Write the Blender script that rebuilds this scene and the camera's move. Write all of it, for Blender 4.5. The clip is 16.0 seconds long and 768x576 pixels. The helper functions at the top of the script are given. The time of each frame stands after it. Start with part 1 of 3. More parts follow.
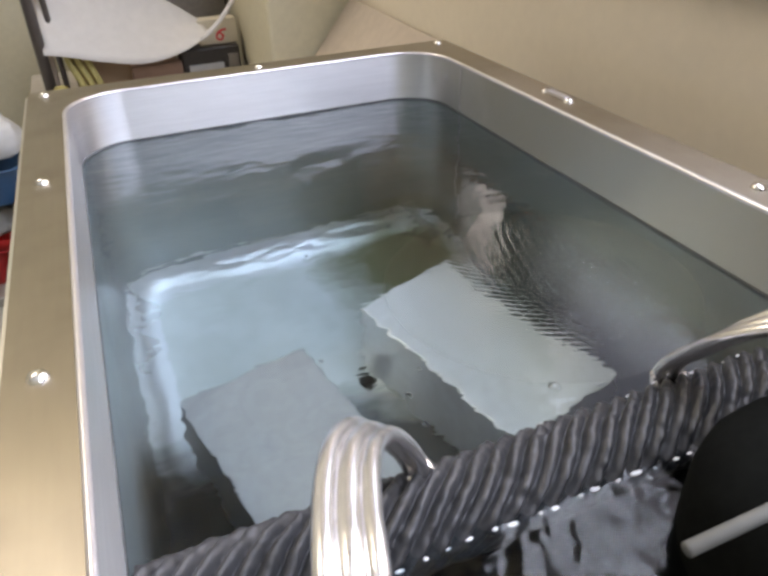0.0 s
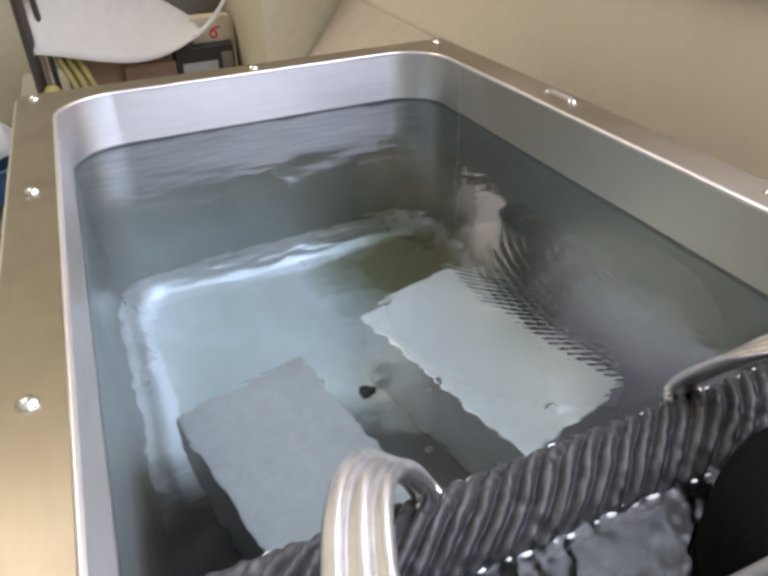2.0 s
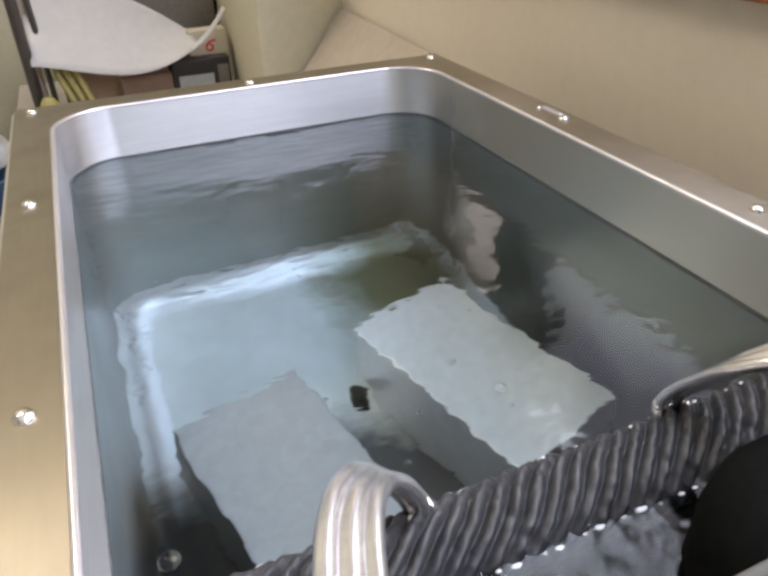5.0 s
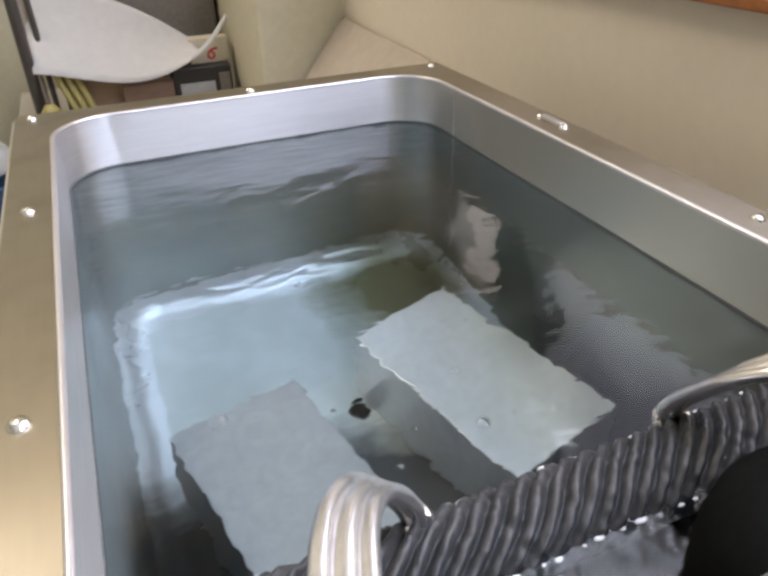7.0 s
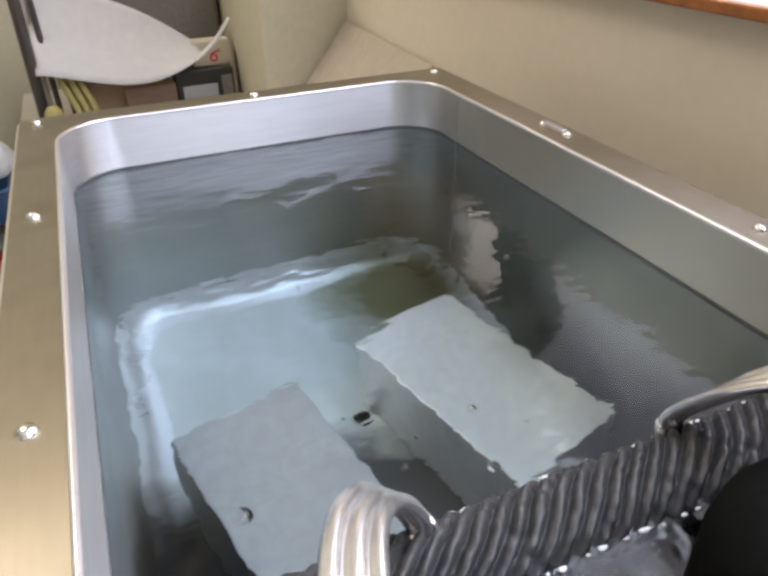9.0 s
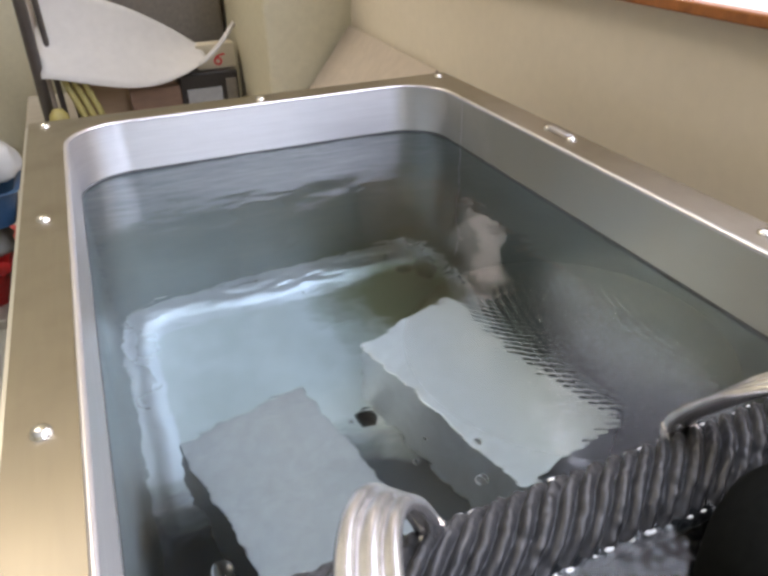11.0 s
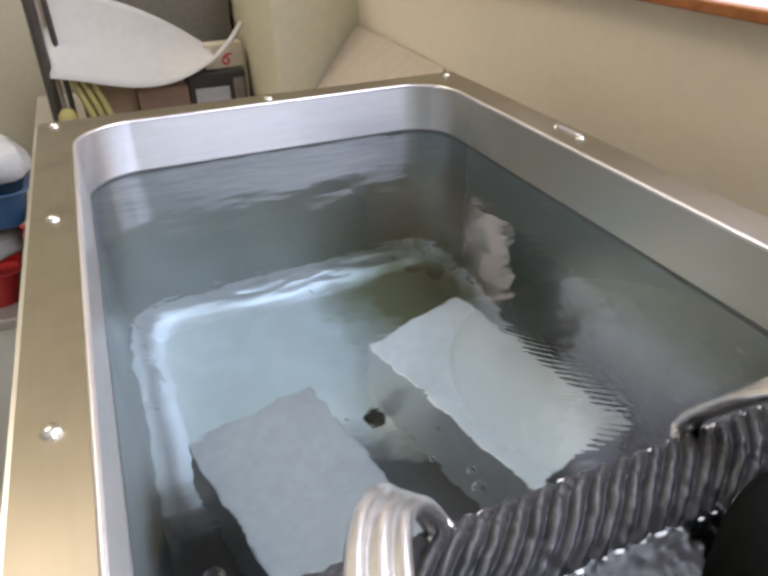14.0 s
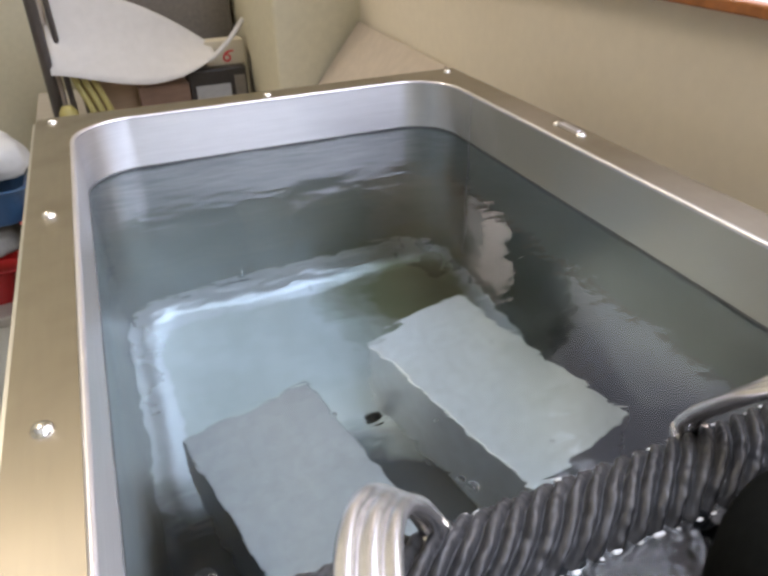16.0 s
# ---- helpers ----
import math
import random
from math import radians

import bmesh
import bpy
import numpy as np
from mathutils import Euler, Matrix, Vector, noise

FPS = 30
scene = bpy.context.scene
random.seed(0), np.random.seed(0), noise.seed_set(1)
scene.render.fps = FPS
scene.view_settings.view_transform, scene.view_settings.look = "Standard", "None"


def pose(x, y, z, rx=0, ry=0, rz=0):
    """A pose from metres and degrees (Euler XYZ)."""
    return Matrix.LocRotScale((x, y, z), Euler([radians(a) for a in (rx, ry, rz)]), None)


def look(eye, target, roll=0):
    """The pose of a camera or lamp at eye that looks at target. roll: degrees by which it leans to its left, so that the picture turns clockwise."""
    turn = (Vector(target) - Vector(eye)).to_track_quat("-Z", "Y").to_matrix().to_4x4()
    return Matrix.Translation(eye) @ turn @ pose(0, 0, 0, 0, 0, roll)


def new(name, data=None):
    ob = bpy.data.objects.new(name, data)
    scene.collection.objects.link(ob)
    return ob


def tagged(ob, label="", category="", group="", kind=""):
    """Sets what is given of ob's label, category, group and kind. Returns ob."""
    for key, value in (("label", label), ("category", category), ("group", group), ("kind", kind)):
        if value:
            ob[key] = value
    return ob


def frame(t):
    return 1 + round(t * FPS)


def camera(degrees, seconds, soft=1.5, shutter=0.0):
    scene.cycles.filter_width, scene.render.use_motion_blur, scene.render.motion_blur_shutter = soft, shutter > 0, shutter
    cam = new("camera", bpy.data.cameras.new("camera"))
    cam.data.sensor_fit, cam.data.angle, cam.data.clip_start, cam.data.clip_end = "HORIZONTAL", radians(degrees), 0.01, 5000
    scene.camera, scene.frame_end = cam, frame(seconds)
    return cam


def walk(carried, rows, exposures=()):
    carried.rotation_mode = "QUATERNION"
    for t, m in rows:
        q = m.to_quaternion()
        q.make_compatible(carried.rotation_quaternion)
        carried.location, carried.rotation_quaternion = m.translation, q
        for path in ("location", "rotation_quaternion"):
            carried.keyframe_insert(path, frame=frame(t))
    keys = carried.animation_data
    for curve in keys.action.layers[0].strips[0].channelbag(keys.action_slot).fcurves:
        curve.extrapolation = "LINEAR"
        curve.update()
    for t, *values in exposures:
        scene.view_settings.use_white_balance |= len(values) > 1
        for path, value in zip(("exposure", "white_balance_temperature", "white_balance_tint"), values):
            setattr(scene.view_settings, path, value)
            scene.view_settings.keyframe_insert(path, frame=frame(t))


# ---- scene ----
cam = camera(60.0, 16.0, soft=3.2)

PATH = [
    (0, (0.029, -0.543, 1.043), (0.658, 1.012, -0.044), -1.9),
    (0.5, (0.03, -0.537, 1.043), (0.648, 1.014, -0.059), -2.2),
    (1, (0.031, -0.536, 1.045), (0.648, 1.014, -0.058), -2.4),
    (1.5, (0.032, -0.534, 1.045), (0.658, 1.013, -0.056), -2.0),
    (2, (0.031, -0.53, 1.044), (0.669, 1.014, -0.056), -2.1),
    (2.5, (0.033, -0.531, 1.044), (0.675, 1.014, -0.052), -2.1),
    (3, (0.032, -0.53, 1.044), (0.674, 1.015, -0.051), -2.2),
    (3.5, (0.031, -0.532, 1.047), (0.675, 1.018, -0.042), -2.1),
    (4, (0.03, -0.533, 1.047), (0.682, 1.016, -0.037), -1.8),
    (6.5, (0.032, -0.532, 1.048), (0.695, 1.032, -0.008), -1.6),
    (7, (0.032, -0.532, 1.047), (0.695, 1.033, -0.007), -1.5),
    (7.5, (0.031, -0.531, 1.047), (0.694, 1.034, -0.008), -1.3),
    (8, (0.03, -0.53, 1.048), (0.694, 1.034, -0.008), -1.0),
    (8.5, (0.03, -0.531, 1.049), (0.695, 1.035, -0.003), -1.2),
    (9, (0.03, -0.531, 1.05), (0.696, 1.036, 0.0), -1.1),
    (11.5, (0.026, -0.532, 1.052), (0.688, 1.043, 0.012), -0.9),
    (12, (0.027, -0.532, 1.052), (0.682, 1.046, 0.014), -0.9),
    (12.5, (0.026, -0.531, 1.051), (0.68, 1.047, 0.011), -0.9),
    (13, (0.028, -0.532, 1.05), (0.675, 1.047, 0.008), -1.0),
    (13.5, (0.026, -0.531, 1.05), (0.674, 1.047, 0.006), -1.0),
    (14, (0.026, -0.531, 1.052), (0.671, 1.048, 0.007), -1.3),
    (14.5, (0.026, -0.531, 1.052), (0.668, 1.049, 0.007), -1.3),
    (15, (0.028, -0.531, 1.05), (0.667, 1.05, 0.004), -1.3),
    (15.5, (0.029, -0.53, 1.048), (0.668, 1.05, 0.001), -1.4),
    (16, (0.029, -0.53, 1.05), (0.666, 1.049, 0.001), -1.3),
]
walk(cam, [(t, look(eye, target, roll)) for t, eye, target, roll in PATH])

# ---------------------------------------------------------------- world, light
EXPOSURE = 0.0
scene.view_settings.exposure = EXPOSURE
world = bpy.data.worlds.new("sky")
scene.world = world
world.use_nodes = True
wn = world.node_tree.nodes
sky = wn.new("ShaderNodeTexSky")
sky.sky_type = 'NISHITA'
sky.sun_disc = False
sky.sun_elevation = radians(38)
sky.sun_rotation = radians(90)
sky.dust_density = 4.0
wn["Background"].inputs["Strength"].default_value = 0.15
world.node_tree.links.new(sky.outputs["Color"], wn["Background"].inputs["Color"])


def area_lamp(name, eye, target, sx, sy, watts, colour):
    lamp = bpy.data.lights.new(name, 'AREA')
    lamp.shape, lamp.size, lamp.size_y, lamp.energy, lamp.color = 'RECTANGLE', sx, sy, watts, colour
    ob = new(name, lamp)
    ob.matrix_world = look(eye, target)
    return ob


# daylight in the window's opening: dimmer trees and houses low down, the sky above them, and a narrow sunlit side pane;
# and a warm tube lamp under the ceiling
area_lamp("window_daylight_low", (0.43, -0.98, 1.12), (-1.0, -0.98, 1.12), 1.84, 0.26, 2.1, (0.86, 0.84, 1.0))
area_lamp("window_daylight_sky", (0.43, -0.98, 1.73), (-1.0, -0.98, 1.66), 1.84, 0.95, 52.0, (0.81, 0.85, 1.0))
area_lamp("side_pane_daylight", (0.43, 0.073, 1.053), (-1.0, 0.073, 1.053), 0.10, 0.125, 0.095, (1.0, 0.88, 0.84))
area_lamp("ceiling_tube", (-0.58, 0.76, 2.50), (-0.55, 0.70, 0.0), 0.7, 0.28, 13.5, (1.0, 0.87, 0.71))


# ---------------------------------------------------------------- materials
def material(name, colour, rough=0.5, metal=0.0, grain=0.0, grain_scale=(60, 60, 60), bump=0.0, stain=0.0,
             stain_colour=(0.1, 0.08, 0.05), stain_scale=6.0, rough_var=0.0, spec=0.5):
    """Base colour broken up by grain and by larger stains, with fine relief, in the object's own space."""
    m = bpy.data.materials.new(name)
    m.use_nodes = True
    nt = m.node_tree
    p = nt.nodes["Principled BSDF"]
    p.inputs["Metallic"].default_value = metal
    p.inputs["Roughness"].default_value = rough
    p.inputs["Specular IOR Level"].default_value = spec
    co = nt.nodes.new("ShaderNodeTexCoord")
    mp = nt.nodes.new("ShaderNodeMapping")
    mp.inputs["Scale"].default_value = grain_scale
    nt.links.new(co.outputs["Object"], mp.inputs["Vector"])
    fine = nt.nodes.new("ShaderNodeTexNoise")
    fine.inputs["Scale"].default_value = 1.0
    fine.inputs["Detail"].default_value = 5.0
    nt.links.new(mp.outputs["Vector"], fine.inputs["Vector"])
    wide = nt.nodes.new("ShaderNodeTexNoise")
    wide.inputs["Scale"].default_value = stain_scale
    wide.inputs["Detail"].default_value = 4.0
    nt.links.new(co.outputs["Object"], wide.inputs["Vector"])
    ramp = nt.nodes.new("ShaderNodeMapRange")
    ramp.inputs["From Min"].default_value, ramp.inputs["From Max"].default_value = 0.3, 0.7
    ramp.inputs["To Min"].default_value, ramp.inputs["To Max"].default_value = 1 - grain, 1 + grain
    nt.links.new(fine.outputs["Fac"], ramp.inputs["Value"])
    tone = nt.nodes.new("ShaderNodeVectorMath")
    tone.operation = 'SCALE'
    tone.inputs[0].default_value = colour
    nt.links.new(ramp.outputs["Result"], tone.inputs["Scale"])
    much = nt.nodes.new("ShaderNodeMapRange")
    much.inputs["From Min"].default_value, much.inputs["From Max"].default_value = 0.48, 0.72
    much.inputs["To Max"].default_value = stain
    nt.links.new(wide.outputs["Fac"], much.inputs["Value"])
    mix = nt.nodes.new("ShaderNodeMix")
    mix.data_type = 'RGBA'
    mix.inputs[7].default_value = (*stain_colour, 1)
    nt.links.new(much.outputs["Result"], mix.inputs[0])
    nt.links.new(tone.outputs["Vector"], mix.inputs[6])
    nt.links.new(mix.outputs[2], p.inputs["Base Color"])
    if rough_var:
        rr = nt.nodes.new("ShaderNodeMapRange")
        rr.inputs["From Min"].default_value, rr.inputs["From Max"].default_value = 0.3, 0.7
        rr.inputs["To Min"].default_value, rr.inputs["To Max"].default_value = rough - rough_var, rough + rough_var
        nt.links.new(wide.outputs["Fac"], rr.inputs["Value"])
        nt.links.new(rr.outputs["Result"], p.inputs["Roughness"])
    if bump:
        b = nt.nodes.new("ShaderNodeBump")
        b.inputs["Strength"].default_value = 0.35
        b.inputs["Distance"].default_value = bump
        nt.links.new(fine.outputs["Fac"], b.inputs["Height"])
        nt.links.new(b.outputs["Normal"], p.inputs["Normal"])
    return m


STEEL = material("brushed_steel", (0.60, 0.59, 0.58), 0.32, 1.0, 0.05, (900, 25, 900), 0.00006, 0.25, (0.45, 0.42, 0.38), 9, 0.05)
FLANGE = material("flange_steel", (0.38, 0.345, 0.295), 0.42, 1.0, 0.025, (320, 30, 40), 0.00003, 0.45, (0.30, 0.265, 0.215), 26, 0.05)


def brushed(m, amount, spread):
    """Fine brushing: the gloss spreads along one direction, across the grain."""
    nt = m.node_tree
    v = nt.nodes.new("ShaderNodeCombineXYZ")
    for axis, value in zip("XYZ", spread):
        v.inputs[axis].default_value = value
    p = nt.nodes["Principled BSDF"]
    p.inputs["Anisotropic"].default_value = amount
    nt.links.new(v.outputs["Vector"], p.inputs["Tangent"])


brushed(FLANGE, 0.78, (1, 0, 0))
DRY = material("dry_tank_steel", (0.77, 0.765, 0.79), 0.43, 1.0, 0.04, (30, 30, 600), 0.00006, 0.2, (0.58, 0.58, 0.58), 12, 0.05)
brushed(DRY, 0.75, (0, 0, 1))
MENISCUS = material("meniscus_line", (0.10, 0.105, 0.11), 0.6, 0.2, 0.2, (90, 90, 400))
# Same steel as DRY; the dimness under water is put into this colour.
TANK = material("dim_tank_steel", (0.39, 0.415, 0.42), 0.35, 0.75, 0.05, (30, 30, 600), 0.00008, 0.25, (0.30, 0.32, 0.32), 12, 0.05)
LIP = material("polished_lip", (0.70, 0.68, 0.72), 0.32, 0.85, 0.04, (90, 90, 90), 0.0, 0.1)
SCREW = material("screw_zinc", (0.72, 0.71, 0.70), 0.2, 1.0, 0.08, (500, 500, 500), 0.00005)
COIL = material("coil_metal", (0.055, 0.056, 0.062), 0.47, 0.35, 0.25, (260, 260, 260), 0.0012, 0.35, (0.03, 0.03, 0.03), 60)
PIPE = material("pipe_steel", (0.80, 0.785, 0.80), 0.24, 0.9, 0.08, (300, 300, 300), 0.0001, 0.3, (0.58, 0.54, 0.53), 40)
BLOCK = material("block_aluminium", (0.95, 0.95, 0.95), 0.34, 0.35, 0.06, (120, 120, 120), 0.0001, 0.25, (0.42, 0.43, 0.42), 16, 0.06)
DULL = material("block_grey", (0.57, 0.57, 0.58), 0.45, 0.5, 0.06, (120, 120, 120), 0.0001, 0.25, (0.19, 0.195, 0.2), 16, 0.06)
BLACK = material("black_plastic", (0.006, 0.0065, 0.006), 0.85, 0.0, 0.2, (300, 300, 300), 0.0001, 0.2, (0.009, 0.009, 0.009), 30, 0.0, 0.04)
RUBBER = material("black_rubber", (0.01, 0.01, 0.01), 0.7, 0.0, 0.2)
ROD = material("grey_rod_plastic", (0.16, 0.16, 0.155), 0.45, 0.0, 0.06, (200, 200, 200), 0.0001)
WALL = material("beige_wall_paint", (0.82, 0.74, 0.615), 0.75, 0.0, 0.02, (90, 90, 90), 0.0006, 0.2, (0.44, 0.37, 0.28), 2.5)
CREAM = material("cream_wall_paint", (0.62, 0.58, 0.44), 0.7, 0.0, 0.04, (90, 90, 90), 0.0006, 0.2, (0.52, 0.48, 0.36), 3)
CEIL = material("ceiling_white", (0.75, 0.73, 0.68), 0.85, 0.0, 0.04, (50, 50, 50), 0.001, 0.15, (0.6, 0.58, 0.52), 2)
FLOORM = material("floor_vinyl", (0.38, 0.36, 0.33), 0.45, 0.0, 0.08, (60, 60, 60), 0.0003, 0.3, (0.25, 0.23, 0.2), 4)
WOOD = material("orange_wood", (0.40, 0.14, 0.035), 0.4, 0.0, 0.25, (8, 120, 120), 0.0004, 0.3, (0.22, 0.07, 0.02), 12)
WHITE = material("white_laminate", (0.82, 0.82, 0.80), 0.35, 0.0, 0.03, (60, 60, 60), 0.0, 0.1, (0.7, 0.7, 0.68))
PAPER = material("white_paper", (0.62, 0.60, 0.59), 0.8, 0.0, 0.03, (80, 80, 80), 0.0006, 0.15, (0.70, 0.66, 0.62), 9)
CARTON = material("cream_carton", (0.60, 0.54, 0.42), 0.7, 0.0, 0.04, (80, 80, 80), 0.0003, 0.2, (0.5, 0.43, 0.33), 20)
HOLDER = material("dark_brown_plastic", (0.022, 0.018, 0.017), 0.45, 0.0, 0.2, (200, 200, 200), 0.0001, 0.2)
REDCARD = material("reddish_card", (0.20, 0.125, 0.09), 0.75, 0.0, 0.1, (40, 120, 120), 0.0003, 0.4, (0.2, 0.11, 0.08), 18)
CARD = material("brown_card", (0.33, 0.23, 0.15), 0.8, 0.0, 0.1, (20, 200, 200), 0.0004, 0.4, (0.22, 0.15, 0.1), 14)
TAN = material("tan_board", (0.55, 0.475, 0.40), 0.75, 0.0, 0.06, (70, 70, 70), 0.0005, 0.25, (0.42, 0.35, 0.27), 8)
# Dark grey of the holder's insert, also used for the paper's shaded part.
DARKGREY = material("shade_and_insert_grey", (0.19, 0.168, 0.145), 0.55, 0.0, 0.12, (150, 150, 150), 0.0002, 0.2)
GREYPAD = material("grey_pad", (0.36, 0.36, 0.37), 0.5, 0.0, 0.08, (150, 150, 150))
YELLOW = material("yellow_rubber", (0.36, 0.31, 0.11), 0.5, 0.0, 0.12, (120, 120, 120), 0.0003, 0.3, (0.32, 0.26, 0.08), 30)
BLUE = material("blue_plastic", (0.03, 0.08, 0.18), 0.4, 0.0, 0.1, (120, 120, 120), 0.0002)
RED = material("red_plastic", (0.45, 0.025, 0.03), 0.4, 0.0, 0.1, (120, 120, 120), 0.0002)
REDINK = material("red_ink", (0.6, 0.02, 0.04), 0.5)
BAG = material("white_bag_film", (0.50, 0.50, 0.50), 0.4, 0.0, 0.06, (60, 60, 60), 0.002, 0.2, (0.55, 0.54, 0.52), 12)
GREYBAG = material("grey_cloth", (0.36, 0.35, 0.33), 0.85, 0.0, 0.1, (300, 300, 300), 0.0008)
TABLE = material("table_laminate", (0.45, 0.42, 0.38), 0.5, 0.0, 0.06, (60, 60, 60), 0.0002, 0.2)
POST = material("grey_post_paint", (0.115, 0.105, 0.105), 0.35, 0.6, 0.08, (100, 100, 100), 0.0002, 0.2)


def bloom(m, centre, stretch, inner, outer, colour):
    """A ragged-edged patch of colour in the tank, for dirt and for painted shade."""
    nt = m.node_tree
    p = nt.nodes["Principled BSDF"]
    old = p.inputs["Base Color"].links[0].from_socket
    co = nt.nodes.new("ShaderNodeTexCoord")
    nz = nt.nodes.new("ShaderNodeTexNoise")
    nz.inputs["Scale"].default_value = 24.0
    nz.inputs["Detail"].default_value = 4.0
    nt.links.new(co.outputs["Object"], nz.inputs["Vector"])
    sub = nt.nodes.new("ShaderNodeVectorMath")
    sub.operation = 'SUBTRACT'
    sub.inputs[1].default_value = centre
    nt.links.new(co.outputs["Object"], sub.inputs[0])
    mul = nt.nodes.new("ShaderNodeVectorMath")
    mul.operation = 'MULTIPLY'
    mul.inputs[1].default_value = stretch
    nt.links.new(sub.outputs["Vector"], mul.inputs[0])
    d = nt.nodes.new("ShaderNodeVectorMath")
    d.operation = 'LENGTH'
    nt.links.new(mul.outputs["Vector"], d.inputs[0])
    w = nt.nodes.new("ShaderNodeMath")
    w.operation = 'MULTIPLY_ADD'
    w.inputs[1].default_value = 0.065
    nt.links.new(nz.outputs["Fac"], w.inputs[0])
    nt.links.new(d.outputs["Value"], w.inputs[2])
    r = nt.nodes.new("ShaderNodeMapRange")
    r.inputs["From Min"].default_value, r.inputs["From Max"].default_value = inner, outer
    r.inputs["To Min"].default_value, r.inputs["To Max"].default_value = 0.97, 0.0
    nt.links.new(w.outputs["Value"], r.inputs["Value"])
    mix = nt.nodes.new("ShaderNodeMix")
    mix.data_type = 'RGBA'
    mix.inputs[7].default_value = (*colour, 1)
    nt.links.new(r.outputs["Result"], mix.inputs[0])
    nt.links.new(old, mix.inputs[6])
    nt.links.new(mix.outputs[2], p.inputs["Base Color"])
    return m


# Front end of the tank: shade round the blocks painted into the colour.
FRONT_SHADE = ((-0.045, -0.165, 0.60), (0.45, 1.0, 1.15), 0.226, 0.280, (0.038, 0.046, 0.057))
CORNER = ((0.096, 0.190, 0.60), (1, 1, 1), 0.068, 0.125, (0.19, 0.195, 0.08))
# Green-tinted dimness of the right wall, turned from the window, put into colour.
RIGHT_SHADE = ((0.149, 0.0, 0.75), (3.0, 0.45, 0.8), 0.11, 0.22, (0.17, 0.185, 0.165))
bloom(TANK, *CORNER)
bloom(TANK, *RIGHT_SHADE)
# The same wall's dimness above the water, put into its steel colour.
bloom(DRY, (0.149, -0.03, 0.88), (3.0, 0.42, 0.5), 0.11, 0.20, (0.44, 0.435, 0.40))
bloom(TANK, *FRONT_SHADE)


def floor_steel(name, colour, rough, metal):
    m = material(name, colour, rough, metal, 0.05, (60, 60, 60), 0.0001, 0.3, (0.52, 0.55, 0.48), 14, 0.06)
    bloom(m, *FRONT_SHADE)
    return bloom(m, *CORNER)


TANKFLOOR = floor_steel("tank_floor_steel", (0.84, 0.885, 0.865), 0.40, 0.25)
# Foot paler than the bottom: its bright reflection is put into the colour.
TANKFOOT = floor_steel("bright_foot_steel", (0.96, 0.97, 0.99), 0.30, 0.6)


def water_material():
    m = bpy.data.materials.new("water")
    m.use_nodes = True
    nt = m.node_tree
    p = nt.nodes["Principled BSDF"]
    p.inputs["Base Color"].default_value = (0.265, 0.338, 0.382, 1)
    p.inputs["Roughness"].default_value = 0.06
    p.inputs["IOR"].default_value = 1.33
    p.inputs["Transmission Weight"].default_value = 1.0
    co = nt.nodes.new("ShaderNodeTexCoord")
    mp = nt.nodes.new("ShaderNodeMapping")
    mp.inputs["Scale"].default_value = (55, 120, 1)
    nt.links.new(co.outputs["Object"], mp.inputs["Vector"])
    n = nt.nodes.new("ShaderNodeTexNoise")
    n.inputs["Scale"].default_value = 1.0
    n.inputs["Detail"].default_value = 2.0
    n.inputs["Distortion"].default_value = 0.6
    nt.links.new(mp.outputs["Vector"], n.inputs["Vector"])
    b = nt.nodes.new("ShaderNodeBump")
    b.inputs["Strength"].default_value = 0.5
    b.inputs["Distance"].default_value = 0.0004
    nt.links.new(n.outputs["Fac"], b.inputs["Height"])
    nt.links.new(b.outputs["Normal"], p.inputs["Normal"])
    return m


WATER = water_material()


def bubble_material():
    m = bpy.data.materials.new("bubble_film")
    m.use_nodes = True
    p = m.node_tree.nodes["Principled BSDF"]
    p.inputs["Base Color"].default_value = (1, 1, 1, 1)
    p.inputs["Roughness"].default_value = 0.02
    p.inputs["IOR"].default_value = 1.2
    p.inputs["Transmission Weight"].default_value = 1.0
    return m


BUBBLE = bubble_material()
BEAD = material("pale_water_glint", (0.72, 0.74, 0.78), 0.12, 0.0, 0.05)


# ---------------------------------------------------------------- mesh helpers
def empty(name, at=(0, 0, 0), rz=0):
    ob = new(name)
    ob.matrix_world = pose(*at, 0, 0, rz)
    return ob


def mesh_of(name, bm, mat, smooth=False):
    me = bpy.data.meshes.new(name)
    bmesh.ops.recalc_face_normals(bm, faces=bm.faces)
    for f in bm.faces:
        f.smooth = smooth
    bm.to_mesh(me)
    bm.free()
    me.materials.append(mat)
    return me


def part(name, bm, mat, parent=None, label="", smooth=False):
    ob = new(name, mesh_of(name, bm, mat, smooth))
    if parent:
        ob.parent = parent
    if label:
        ob["label"] = label
    return ob


def add_box(bm, x0, x1, y0, y1, z0, z1, bevel=0.0, segs=2):
    vs = [bm.verts.new((x, y, z)) for x in (x0, x1) for y in (y0, y1) for z in (z0, z1)]
    idx = ((0, 1, 3, 2), (4, 6, 7, 5), (0, 4, 5, 1), (2, 3, 7, 6), (0, 2, 6, 4), (1, 5, 7, 3))
    fs = [bm.faces.new([vs[i] for i in q]) for q in idx]
    if bevel:
        es = list({e for f in fs for e in f.edges})
        bmesh.ops.bevel(bm, geom=es, offset=bevel, segments=segs, affect='EDGES', profile=0.5)
    return bm


def box(x0, x1, y0, y1, z0, z1, bevel=0.0, segs=2):
    return add_box(bmesh.new(), x0, x1, y0, y1, z0, z1, bevel, segs)


